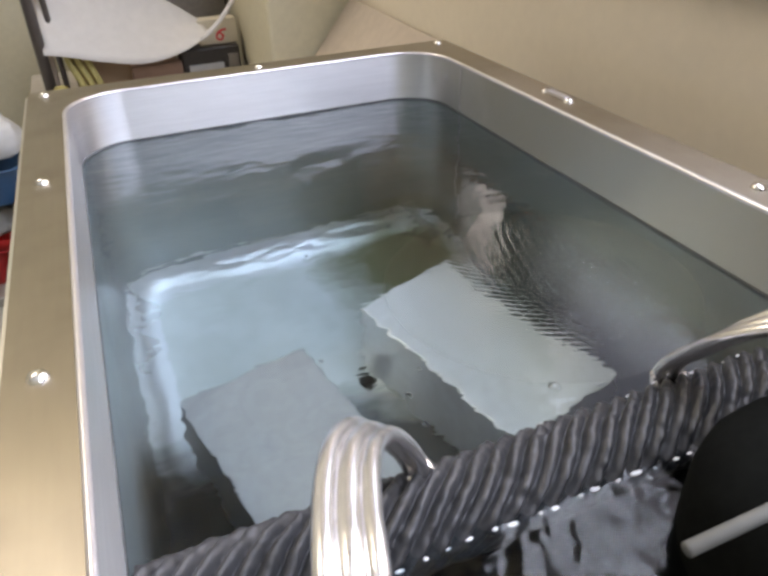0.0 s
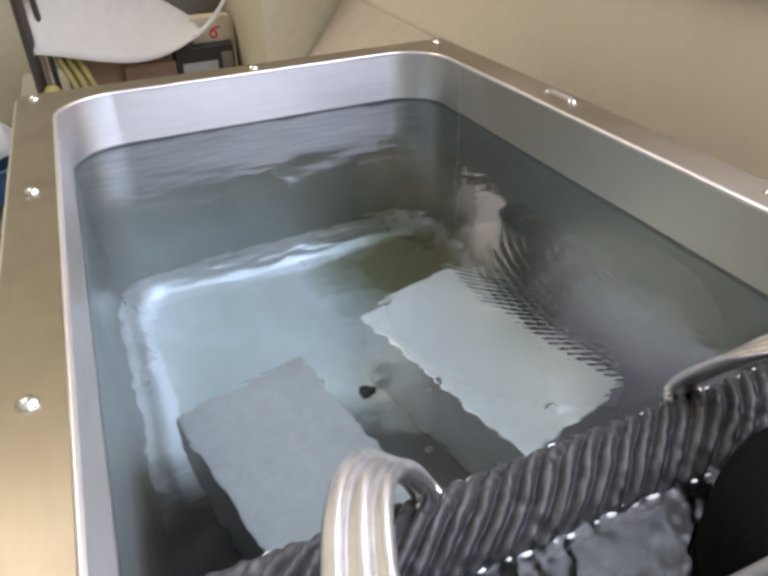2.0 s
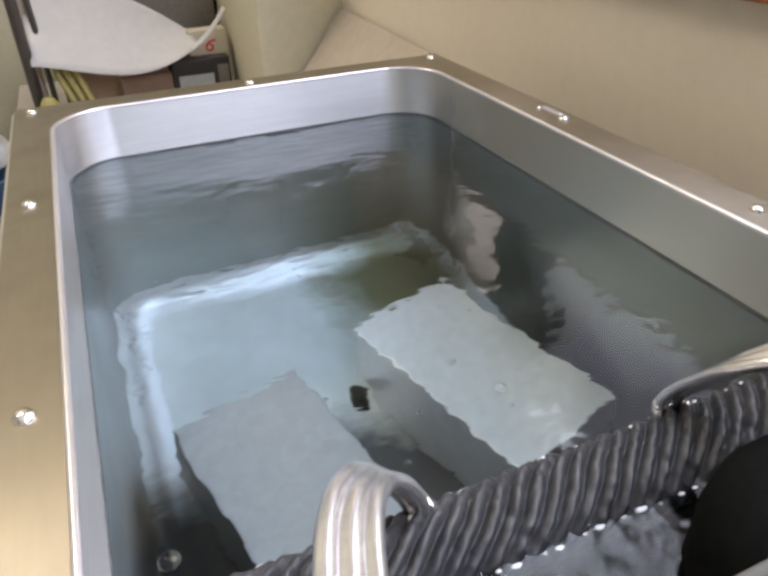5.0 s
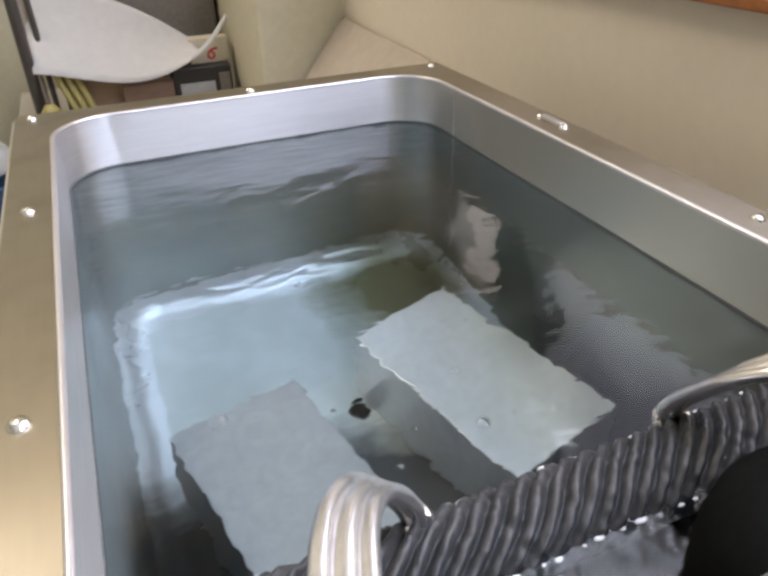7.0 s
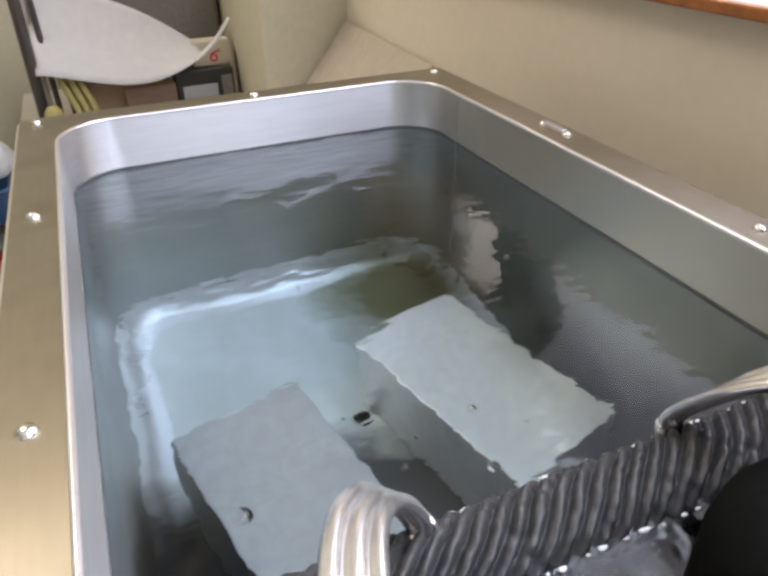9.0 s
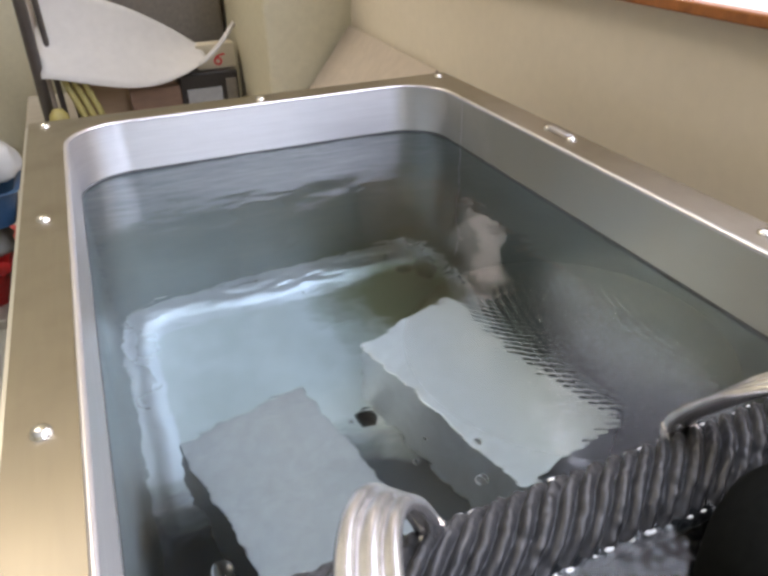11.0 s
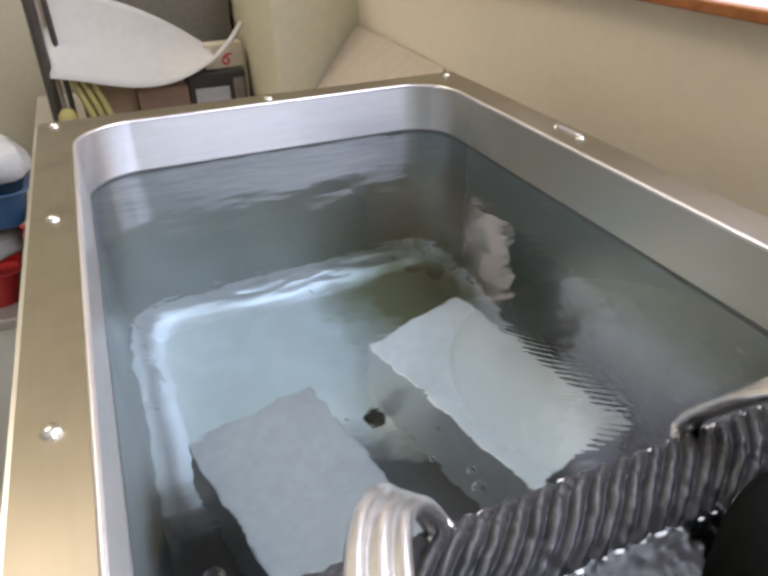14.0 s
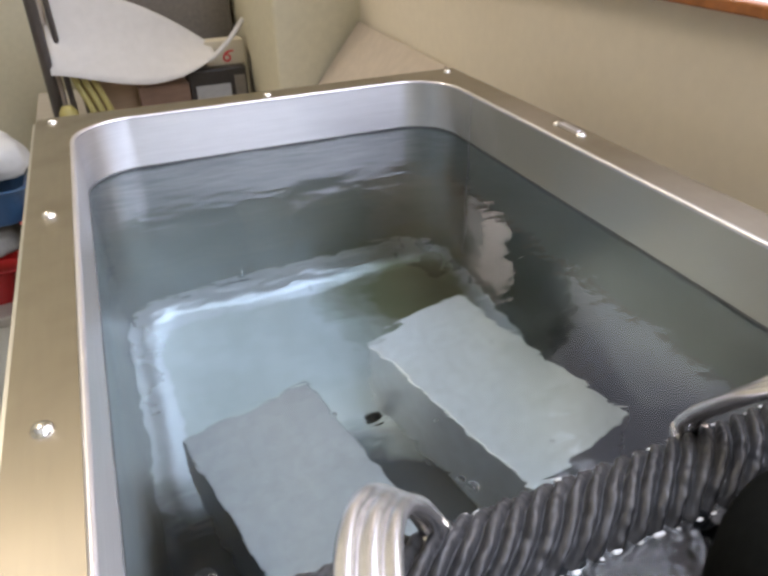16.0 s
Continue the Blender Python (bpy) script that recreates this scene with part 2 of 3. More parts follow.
def lathe(profile, n=24):
    """Turns (radius, height) pairs round z."""
    bm = bmesh.new()
    rings = []
    for r, z in profile:
        if r < 1e-6:
            rings.append([bm.verts.new((0, 0, z))])
        else:
            rings.append([bm.verts.new((r * math.cos(2 * math.pi * k / n), r * math.sin(2 * math.pi * k / n), z)) for k in range(n)])
    for a, b in zip(rings, rings[1:]):
        for k in range(n):
            j = (k + 1) % n
            q = [a[k % len(a)], a[j % len(a)], b[j % len(b)], b[k % len(b)]]
            q = list(dict.fromkeys(q))
            if len(q) > 2:
                bm.faces.new(q)
    return bm


def tube(points, radius, n=10, bm=None, radii=None):
    """A round tube along points, closed at both ends."""
    bm = bm or bmesh.new()
    pts = [Vector(p) for p in points]
    rings, up = [], None
    for i, p in enumerate(pts):
        d = (pts[min(i + 1, len(pts) - 1)] - pts[max(i - 1, 0)]).normalized()
        if up is None:
            up = d.orthogonal().normalized()
        side = d.cross(up).normalized()
        up = side.cross(d).normalized()
        r = radii[i] if radii else radius
        rings.append([bm.verts.new(p + r * (math.cos(2 * math.pi * k / n) * side + math.sin(2 * math.pi * k / n) * up)) for k in range(n)])
    for a, b in zip(rings, rings[1:]):
        for k in range(n):
            bm.faces.new((a[k], a[(k + 1) % n], b[(k + 1) % n], b[k]))
    bm.faces.new(rings[0])
    bm.faces.new(rings[-1])
    return bm


def spline(points, steps=8):
    """A smooth line through points (Catmull-Rom)."""
    p = [Vector(q) for q in points]
    p = [2 * p[0] - p[1]] + p + [2 * p[-1] - p[-2]]
    out = []
    for a, b, c, d in zip(p, p[1:], p[2:], p[3:]):
        for k in range(steps):
            t = k / steps
            out.append(0.5 * (2 * b + (c - a) * t + (2 * a - 5 * b + 4 * c - d) * t * t + (3 * b - a - 3 * c + d) * t ** 3))
    out.append(p[-2])
    return out


def rounded_ring(x0, x1, y0, y1, r, n=10):
    """Corner points of a rounded rectangle, anticlockwise."""
    out = []
    for cx, cy, a0 in ((x1 - r, y1 - r, 0), (x0 + r, y1 - r, 90), (x0 + r, y0 + r, 180), (x1 - r, y0 + r, 270)):
        for k in range(n + 1):
            a = radians(a0 + 90 * k / n)
            out.append((cx + r * math.cos(a), cy + r * math.sin(a)))
    return out


def loft(rings, cap_end=False, cap_start=False, closed=True):
    bm = bmesh.new()
    vs = [[bm.verts.new(p) for p in ring] for ring in rings]
    n = len(vs[0])
    for a, b in zip(vs, vs[1:]):
        for k in range(n if closed else n - 1):
            bm.faces.new((a[k], a[(k + 1) % n], b[(k + 1) % n], b[k]))
    if cap_end:
        bm.faces.new(vs[-1])
    if cap_start:
        bm.faces.new(vs[0])
    return bm


def sheet(fn, nu, nv, thick=0.0):
    """A surface fn(u, v) over the unit square, with thickness."""
    bm = bmesh.new()
    vs = [[bm.verts.new(fn(i / nu, j / nv)) for j in range(nv + 1)] for i in range(nu + 1)]
    for i in range(nu):
        for j in range(nv):
            bm.faces.new((vs[i][j], vs[i + 1][j], vs[i + 1][j + 1], vs[i][j + 1]))
    if thick:
        bmesh.ops.recalc_face_normals(bm, faces=bm.faces)
        bmesh.ops.solidify(bm, geom=bm.faces[:], thickness=thick)
    return bm


# ---------------------------------------------------------------- the room
RIM, WATER_Z, BOTTOM = 0.900, 0.860, 0.605
WX, WY = 0.298, -0.500           # the tank's inside reaches from 0 to WX and from WY to 0
WALL_X = 0.400


def room():
    tagged(part("floor", box(-3.2, WALL_X + 0.15, -2.4, 1.2, -0.1, 0.0), FLOORM), "grey vinyl floor of the room", "floor", kind="structure")
    tagged(part("ceiling", box(-3.2, WALL_X + 0.15, -2.4, 1.2, 2.6, 2.7), CEIL), "off-white painted ceiling", "ceiling", kind="structure")
    # the window wall, in four pieces round the opening
    bm = bmesh.new()
    y0, y1, z0, z1 = -1.90, 0.13, 0.974, 2.22
    add_box(bm, WALL_X, WALL_X + 0.15, -2.4, 1.2, 0, z0)
    add_box(bm, WALL_X, WALL_X + 0.15, -2.4, 1.2, z1, 2.6)
    add_box(bm, WALL_X, WALL_X + 0.15, -2.4, y0, z0, z1)
    add_box(bm, WALL_X, WALL_X + 0.15, y1, 1.2, z0, z1)
    add_box(bm, WALL_X + 0.0005, WALL_X + 0.15, 0.02, y1, 1.116, z1)
    tagged(part("wall_east", bm, WALL), "beige painted wall beside the bath", "wall", kind="structure")
    tagged(part("wall_north", box(-3.2, 0.27, 1.0, 1.2, 0, 2.6), CREAM), "cream painted back wall", "wall", kind="structure")
    bm = box(0.268, WALL_X, 0.46, 1.0, 0, 2.6)
    es = [e for e in bm.edges if all(abs(v.co.x - 0.268) < 1e-4 and abs(v.co.y - 0.46) < 1e-4 for v in e.verts)]
    bmesh.ops.bevel(bm, geom=es, offset=0.006, segments=3, affect='EDGES', profile=0.5)
    tagged(part("wall_pilaster", bm, CREAM), "cream painted pilaster in the corner of the room", "wall", kind="structure")
    tagged(part("wall_west", box(-3.35, -3.2, -2.4, 1.2, 0, 2.6), CREAM), "cream painted side wall", "wall", kind="structure")
    tagged(part("wall_south", box(-3.35, WALL_X + 0.15, -2.55, -2.4, 0, 2.6), CREAM), "cream painted wall behind", "wall", kind="structure")
    w = tagged(empty("window_1", (0, 0, 0)), "window with a white frame, a dark post and an orange wooden sill edge", "window", kind="structure")
    bm = box(WALL_X - 0.004, WALL_X - 0.001, y0 - 0.02, y1 + 0.02, z0 + 0.0033, z0 + 0.0098)
    add_box(bm, WALL_X - 0.001, WALL_X + 0.15, y0, y1, z0 + 0.0005, z0 + 0.0094)
    part("window_sill", bm, WHITE, w, "white laminate sill")
    part("sill_edge", box(WALL_X - 0.014, WALL_X - 0.004, y0 - 0.02, y1 + 0.02, z0 + 0.0021, z0 + 0.0101, 0.0015), WOOD, w, "orange varnished wooden edge")
    bm = bmesh.new()
    for a, top in ((y0, z1), (-0.98, z1), (y1 - 0.008, 1.115)):
        add_box(bm, WALL_X + 0.005, WALL_X + 0.028, a, a + 0.008, z0 + 0.0125, top, 0.002)
    add_box(bm, WALL_X + 0.006, WALL_X + 0.027, y0, -0.058, 1.247, 1.258, 0.002)
    add_box(bm, WALL_X + 0.006, WALL_X + 0.027, y0, -0.058, z1 - 0.014, z1 - 0.001, 0.002)
    part("window_frame", bm, WHITE, w, "white painted frame")
    part("window_post", box(WALL_X + 0.004, WALL_X + 0.0285, -0.058, 0.022, z0 + 0.0125, z1 - 0.001, 0.002), POST, w, "dark grey post between the panes")


room()


# ---------------------------------------------------------------- the bath
def screw_mesh():
    bm = lathe([(0, 0.0026), (0.0016, 0.0025), (0.0030, 0.0018), (0.0038, 0.0006), (0.0040, 0.0), (0.0040, -0.001)], 20)
    return mesh_of("screw", bm, SCREW, True)


def water_bath():
    bath = tagged(empty("water_bath", (WX / 2, -0.25, 0)), "stainless steel water bath with a screwed top flange, filled with water", "water bath")
    off = Matrix.Translation((-WX / 2, 0.25, 0))

    def put(name, bm, mat, label="", smooth=False):
        bm.transform(off)
        return part(name, bm, mat, bath, label, smooth)

    # tank: straight walls, a rounded foot and the bottom
    rings = []
    for inset, z in ((0, RIM - 0.001), (0, WATER_Z), (0, 0.632), (0.0012, 0.623), (0.005, 0.6145), (0.011, 0.6085), (0.018, 0.6057), (0.026, BOTTOM)):
        rings.append([(x, y, z) for x, y in rounded_ring(inset, WX - inset, WY + inset, -inset, 0.040 - inset * 0.5)])
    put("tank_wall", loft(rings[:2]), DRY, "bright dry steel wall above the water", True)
    put("tank_wall", loft(rings[1:4]), TANK, "wet inner steel wall, toned darker for the dim water", True)
    # thin strip painted dark in place of the meniscus where water meets steel
    line = [[(x, y, z) for x, y in rounded_ring(c, WX - c, WY + c, -c, 0.040)] for c, z in ((0.0, WATER_Z + 0.0017), (0.0005, WATER_Z + 0.0012), (0.0006, WATER_Z - 0.0006), (0.0, WATER_Z - 0.001))]
    put("meniscus_line", loft(line), MENISCUS, "thin dark strip painted as the meniscus at the water line", True)
    put("tank_foot", loft(rings[3:]), TANKFOOT, "rounded foot, paler to carry its bright reflection", True)
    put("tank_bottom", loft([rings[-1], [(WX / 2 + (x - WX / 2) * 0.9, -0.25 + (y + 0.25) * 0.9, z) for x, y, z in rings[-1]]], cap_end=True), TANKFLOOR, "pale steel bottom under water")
    # flange: a flat ring with a rolled inner lip
    o = rounded_ring(-0.026, WX + 0.0285, WY - 0.026, 0.027, 0.004)
    i = rounded_ring(-0.0005, WX + 0.0005, WY - 0.0005, 0.0005, 0.0405)
    put("flange", loft([[(x, y, RIM - 0.003) for x, y in i], [(x, y, RIM) for x, y in i], [(x, y, RIM) for x, y in o],
                        [(x, y, RIM - 0.0025) for x, y in o], [(x, y, RIM - 0.0025) for x, y in i]]), FLANGE, "satin steel flange")
    lip = []
    for k in range(9):
        a = math.pi * 1.15 * k / 8 - 0.45
        c = 0.0016 * math.cos(a) - 0.0013
        lip.append([(x, y, RIM - 0.0006 + 0.0016 * math.sin(a)) for x, y in rounded_ring(c, WX - c, WY + c, -c, 0.040 - c * 0.5)])
    put("lip", loft(lip), LIP, "polished rolled edge", True)
    # outer casing
    for x0, x1, y0, y1 in ((-0.029, -0.027, WY - 0.027, 0.028), (WX + 0.0295, WX + 0.0315, WY - 0.027, 0.028), (-0.029, WX + 0.0315, 0.0285, 0.0305), (-0.029, WX + 0.0315, WY - 0.0295, WY - 0.0275)):
        put("side_panel", box(x0, x1, y0, y1, 0.0, RIM - 0.004), STEEL)
    me = screw_mesh()
    spots = [(-0.0145, 0.0145 - 0.177 * k) for k in range(4)] + [(0.315, 0.0145), (0.315, -0.335), (0.315, -0.512), (0.149, 0.0135)]
    for x, y in spots:
        ob = new("screw", me)
        ob.parent = bath
        ob.location = (x - WX / 2, y + 0.25, RIM)
        ob.rotation_euler = (radians(2 * math.sin(50 * y)), 0, 7 * x + 3 * y)
    # catch on the long side: a low bar between two screw heads
    put("catch_bar", box(0.3135, 0.3185, -0.177, -0.155, RIM, RIM + 0.0028, 0.0008), LIP, "small bright catch")
    for y in (-0.179, -0.153):
        ob = new("screw", me)
        ob.parent = bath
        ob.location = (0.316 - WX / 2, y + 0.25, RIM)
    put("weld_seam", box(WX - 0.0005, WX + 0.001, -0.0610, -0.0604, 0.64, RIM - 0.003), LIP, "thin weld line on the wall")
    # drain in the bottom
    put("drain", lathe_at([(0, 0.003), (0.004, 0.0032), (0.0064, 0.0022), (0.0074, 0.0), (0.0074, -0.001)], (0.1605, -0.175, BOTTOM + 0.0005)), RUBBER, "small black drain plug", True)
    return bath


def lathe_at(profile, at, n=24):
    bm = lathe(profile, n)
    bm.transform(Matrix.Translation(at))
    return bm


water_bath()


# ---------------------------------------------------------------- water
def wave(x, y):
    far = min(1.0, max(0.0, (y + 0.16) / 0.16))
    near = min(1.0, max(0.0, (-0.415 - y) / 0.03))
    h = (0.00012 + 0.00010 * far) * math.sin(95 * y + 14 * x + 1.5 * math.sin(17 * x))
    h += (0.00010 + 0.00006 * far) * math.sin(150 * y - 38 * x + 2.0 * math.sin(21 * x + 9 * y))
    h += 0.00060 * noise.noise((x * 24, y * 52, 0.3)) * (0.35 + 0.85 * far)
    h += 0.00024 * noise.noise((x * 60, y * 130, 2.1)) * (0.5 + 1.3 * far)
    h += 0.00034 * far * noise.noise((x * 80, y * 270, 4.7)) + 0.00009 * noise.noise((x * 170, y * 190, 6.4))
    h += near * (0.0004 * noise.noise((x * 70, y * 70, 5.0)) + 0.0003 * noise.noise((x * 190, y * 190, 8.0)) + 0.0004 * noise.noise((x * 420, y * 420, 3.0)))
    return h


def water():
    x0, x1, y0, y1, step = -0.014, WX + 0.014, WY - 0.014, 0.014, 0.0016
    nx, ny = round((x1 - x0) / step), round((y1 - y0) / step)
    verts, faces = [], []
    for i in range(nx + 1):
        for j in range(ny + 1):
            x, y = x0 + (x1 - x0) * i / nx, y0 + (y1 - y0) * j / ny
            verts.append((x, y, wave(x, y)))
    for i in range(nx):
        for j in range(ny):
            a = i * (ny + 1) + j
            faces.append((a, a + ny + 1, a + ny + 2, a + 1))
    me = bpy.data.meshes.new("water")
    me.from_pydata(verts, [], faces)
    me.polygons.foreach_set("use_smooth", [True] * len(faces))
    me.materials.append(WATER)
    ob = new("water", me)
    ob.location = (0, 0, WATER_Z)
    ob.visible_shadow = False
    return tagged(ob, "clear rippling water in the steel bath", "water", kind="structure")


WATER_OB = water()


def clear_water():
    m = bpy.data.materials.new("clear_water")
    m.use_nodes = True
    p = m.node_tree.nodes["Principled BSDF"]
    p.inputs["Base Color"].default_value = (1, 1, 1, 1)
    p.inputs["Roughness"].default_value = 0.0
    p.inputs["IOR"].default_value = 1.09
    p.inputs["Transmission Weight"].default_value = 1.0
    return m


def ripples():
    """A shallow swell of water that carries fine crossing rings and thins out to nothing at its rim."""
    R, n, m = 0.078, 150, 260
    bm = bmesh.new()
    rings = []
    for i in range(n + 1):
        d = R * (i + 0.02) / n
        fade = max(0.0, 1 - (d / R) ** 3) ** 2.0
        row = []
        for k in range(m):
            a = 2 * math.pi * k / m
            x, y = d * math.cos(a), d * math.sin(a)
            d1, d2 = math.hypot(x - 0.062, y - 0.110), math.hypot(x - 0.130, y + 0.010)
            h = 0.00040 * math.sin(d1 * 1850 + 1.2 * math.sin(60 * x)) + 0.00078 * math.sin(d2 * 1350 + 1.2 * math.sin(70 * y)) * min(1, max(0, 0.6 + x * 20)) + 0.00045 * noise.noise((x * 110, y * 110, 1.0))
            row.append(bm.verts.new((x, y, 0.0009 * fade + h * fade)))
        rings.append(row)
    for a, b in zip(rings, rings[1:]):
        for k in range(m):
            bm.faces.new((a[k], a[(k + 1) % m], b[(k + 1) % m], b[k]))
    bm.faces.new(rings[0])
    bm.faces.new([bm.verts.new(v.co) for v in rings[-1][::-1]])
    ob = part("ripples", bm, clear_water(), smooth=True)
    for f in ob.data.polygons:
        f.use_smooth = f.normal.z > 0.2
    ob.visible_shadow = False
    return tagged(ob, "fine rings of ripples running over the water", "ripples", kind="structure")


RIPPLES = ripples()


# ---------------------------------------------------------------- things under water
def metal_block(at, rz, label, mat):
    """A slab 89 x 164 x 75 mm with softly broken edges."""
    bm = box(-0.0445, 0.0445, -0.082, 0.082, 0, 0.075, 0.0009, 2)
    ob = part("metal_block", bm, mat)
    ob.matrix_world = pose(*at, 0, 0, rz)
    return tagged(ob, label, "metal block", "blocks in the bath")


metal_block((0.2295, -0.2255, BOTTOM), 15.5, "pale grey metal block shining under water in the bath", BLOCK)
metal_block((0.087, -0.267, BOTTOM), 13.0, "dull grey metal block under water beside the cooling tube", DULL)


# ---------------------------------------------------------------- cooling tube
def cooling_coil():
    coil = tagged(empty("cooling_tube", (0.13, -0.412, 0.852)), "dark twisted corrugated cooling tube across the bath, just breaking the surface", "cooling tube")
    # a tube with twisted corrugations
    bm = bmesh.new()
    rows, cols, length, lobes = 340, 140, 0.268, 13
    grid = []
    for i in range(rows + 1):
        x = length * i / rows
        ring = []
        for j in range(cols):
            a = 2 * math.pi * j / cols
            phi = 2 * math.pi * x / 0.0082 - lobes * a + 0.45 * math.sin(3 * a + 60 * x) + 0.5 * noise.noise((x * 90, 2 * math.cos(a), 2 * math.sin(a)))
            crest = abs(math.cos(phi / 2)) ** 0.8 * (0.55 + 0.50 * max(0.0, math.sin(a)) + 0.22 * noise.noise((x * 160, 5 * math.cos(a), 5 * math.sin(a) + 3)))
            r = 0.0148 + 0.0046 * crest + 0.0007 * noise.noise((x * 300, 3 * math.cos(a), 3 * math.sin(a)))
            ring.append(bm.verts.new((x - 0.127, -r * math.cos(a), r * math.sin(a))))
        grid.append(ring)
    for a, b in zip(grid, grid[1:]):
        for j in range(cols):
            bm.faces.new((a[j], a[(j + 1) % cols], b[(j + 1) % cols], b[j]))
    bm.faces.new(grid[0])
    bm.faces.new(grid[-1])
    part("corrugated_tube", bm, COIL, coil, smooth=True)
    # water caught between the turns along both water lines, its glints put into a pale colour
    me = mesh_of("water_glint", lathe([(0, -0.0009), (0.0007, -0.0006), (0.0010, 0.0), (0.0007, 0.0007), (0, 0.0010)], 10), BEAD, True)
    drops = random.Random(11)
    for k in range(30):
        for y, z in ((0.0158, 0.0086), (-0.0168, 0.0080)):
            if y < 0 and k < 8:
                continue
            ob = new("water_glint", me)
            ob.parent = coil
            ob.location = (-0.118 + 0.0082 * k + 0.0012 * math.sin(9.1 * k), y + 0.0006 * math.sin(5.3 * k), z + 0.0004 * math.sin(3.7 * k))
            f = 0.60 + 0.55 * drops.random() ** 2
            ob.scale = ((1.2 + 1.6 * drops.random()) * f, f, 0.7 * f)
            ob.visible_shadow = False
    # added black plate that gives the water before the tube its shaded look
    part("darkening_plate", box(-0.126, 0.164, -0.010, -0.006, -0.247, -0.0184, 0.001), BLACK, coil, "black plate under the tube, added to darken the front water")
    off = Vector((0.13, -0.412, 0.852))

    def ridged(path, label):
        pts = [p - off for p in spline(path, 14)]
        n = len(pts)
        bm = tube(pts, 0.0033, 14)
        ob = part("pipe", bm, PIPE, coil, label, True)
        # two slim tubes strapped along the pipe
        for side, lift in ((1, 0.0012), (-1, 0.0006)):
            line = []
            for i, p in enumerate(pts):
                d = (pts[min(i + 1, n - 1)] - pts[max(i - 1, 0)]).normalized()
                s = d.cross(Vector((0, 0, 1)))
                s = s.normalized() if s.length > 0.1 else Vector((1, 0, 0))
                u = s.cross(d).normalized()
                line.append(p + side * 0.0051 * s + lift * u)
            part("bead", tube(line, 0.0025, 12), PIPE, ob, smooth=True)

    ridged([(0.0975, -0.4060, 0.8560), (0.0963, -0.3999, 0.8630), (0.0936, -0.3996, 0.8710), (0.0881, -0.4042, 0.8840), (0.0812, -0.4113, 0.8980), (0.0731, -0.4206, 0.9120), (0.0659, -0.4299, 0.9200),
            (0.0599, -0.4413, 0.9250), (0.0548, -0.4545, 0.9280), (0.0516, -0.4650, 0.9300), (0.0490, -0.4744, 0.9290), (0.0460, -0.4900, 0.9220), (0.0450, -0.5050, 0.9075), (0.0450, -0.5220, 0.9055)],
           "bent steel pipe with slim lines strapped along it")
    ridged([(0.2095, -0.4015, 0.8560), (0.2107, -0.3960, 0.8640), (0.2112, -0.3992, 0.8740), (0.2120, -0.4075, 0.8860), (0.2140, -0.4170, 0.8980), (0.2190, -0.4260, 0.9070), (0.2300, -0.4350, 0.9140),
            (0.2500, -0.4500, 0.9180), (0.2660, -0.4750, 0.9160), (0.2700, -0.5000, 0.9075), (0.2700, -0.5220, 0.9055)], "bent steel pipe arching over the corrugated tube")


cooling_coil()


def pump():
    p = tagged(empty("circulation_pump", (0.2010, -0.4835, 0.6055)), "black circulation pump hanging in the bath under an added shading head", "pump")
    part("housing", lathe([(0, 0), (0.046, 0), (0.049, 0.004), (0.049, 0.270), (0.0475, 0.279), (0.043, 0.287), (0.036, 0.292), (0.028, 0.2945), (0, 0.2945)], 56), BLACK, p, smooth=True)
    # plate, neck and head stay out of view, added to shade the tube's end
    part("bridge_plate", box(-0.110, 0.120, -0.080, -0.012, 0.2948, 0.302, 0.001), BLACK, p)
    part("neck", box(0.058, 0.120, -0.078, -0.014, 0.302, 0.3455, 0.002), BLACK, p)
    part("head", box(0.055, 0.130, -0.085, 0.035, 0.345, 0.470, 0.006), BLACK, p, "black head out of view, added to shade the tube's end")
    part("outlet_rod", tube([(-0.0700, 0.0050, 0.2966), (0.050, 0.0055, 0.2966)], 0.0020, 14), ROD, p, "pale grey plastic rod", True)
    return p


pump()


# ---------------------------------------------------------------- bubbles on the water
def bubble(r, at):
    prof = [(r * math.cos(a), r * 0.75 * math.sin(a)) for a in [math.pi / 2 * k / 7 for k in range(8)]]
    ob = part("bubble", lathe(prof + [], 20), BUBBLE, smooth=True)
    ob.location = at
    ob.visible_shadow = False
    return tagged(ob, "clear air bubble floating on the water", "bubble", "bubbles on the water")


BUBBLES = [bubble(0.0038, (0.044, -0.37, WATER_Z + 0.0006)), bubble(0.0026, (0.137, -0.386, WATER_Z + 0.0006)), bubble(0.0018, (0.15, -0.33, WATER_Z + 0.0006))]


SMALL = []
for k, (x, y) in enumerate(((0.172, -0.305), (0.120, -0.352), (0.108, -0.372), (0.160, -0.372), (0.090, -0.330))):
    SMALL.append(bubble(0.0008 + 0.0005 * ((k * 7) % 5) / 4, (x, y, WATER_Z + 0.0004)))


# ---------------------------------------------------------------- behind the bath
def side_table():
    t = tagged(empty("side_table", (0.1, 0.5, 0)), "low grey laminate table behind the bath", "table")
    part("tabletop", box(-0.2, 0.165, -0.46, 0.46, 0.675, 0.70, 0.003), TABLE, t)
    for x in (-0.18, 0.13):
        for y in (-0.43, 0.43):
            part("leg", box(x - 0.015, x + 0.015, y - 0.015, y + 0.015, 0, 0.675, 0.002), POST, t)


side_table()


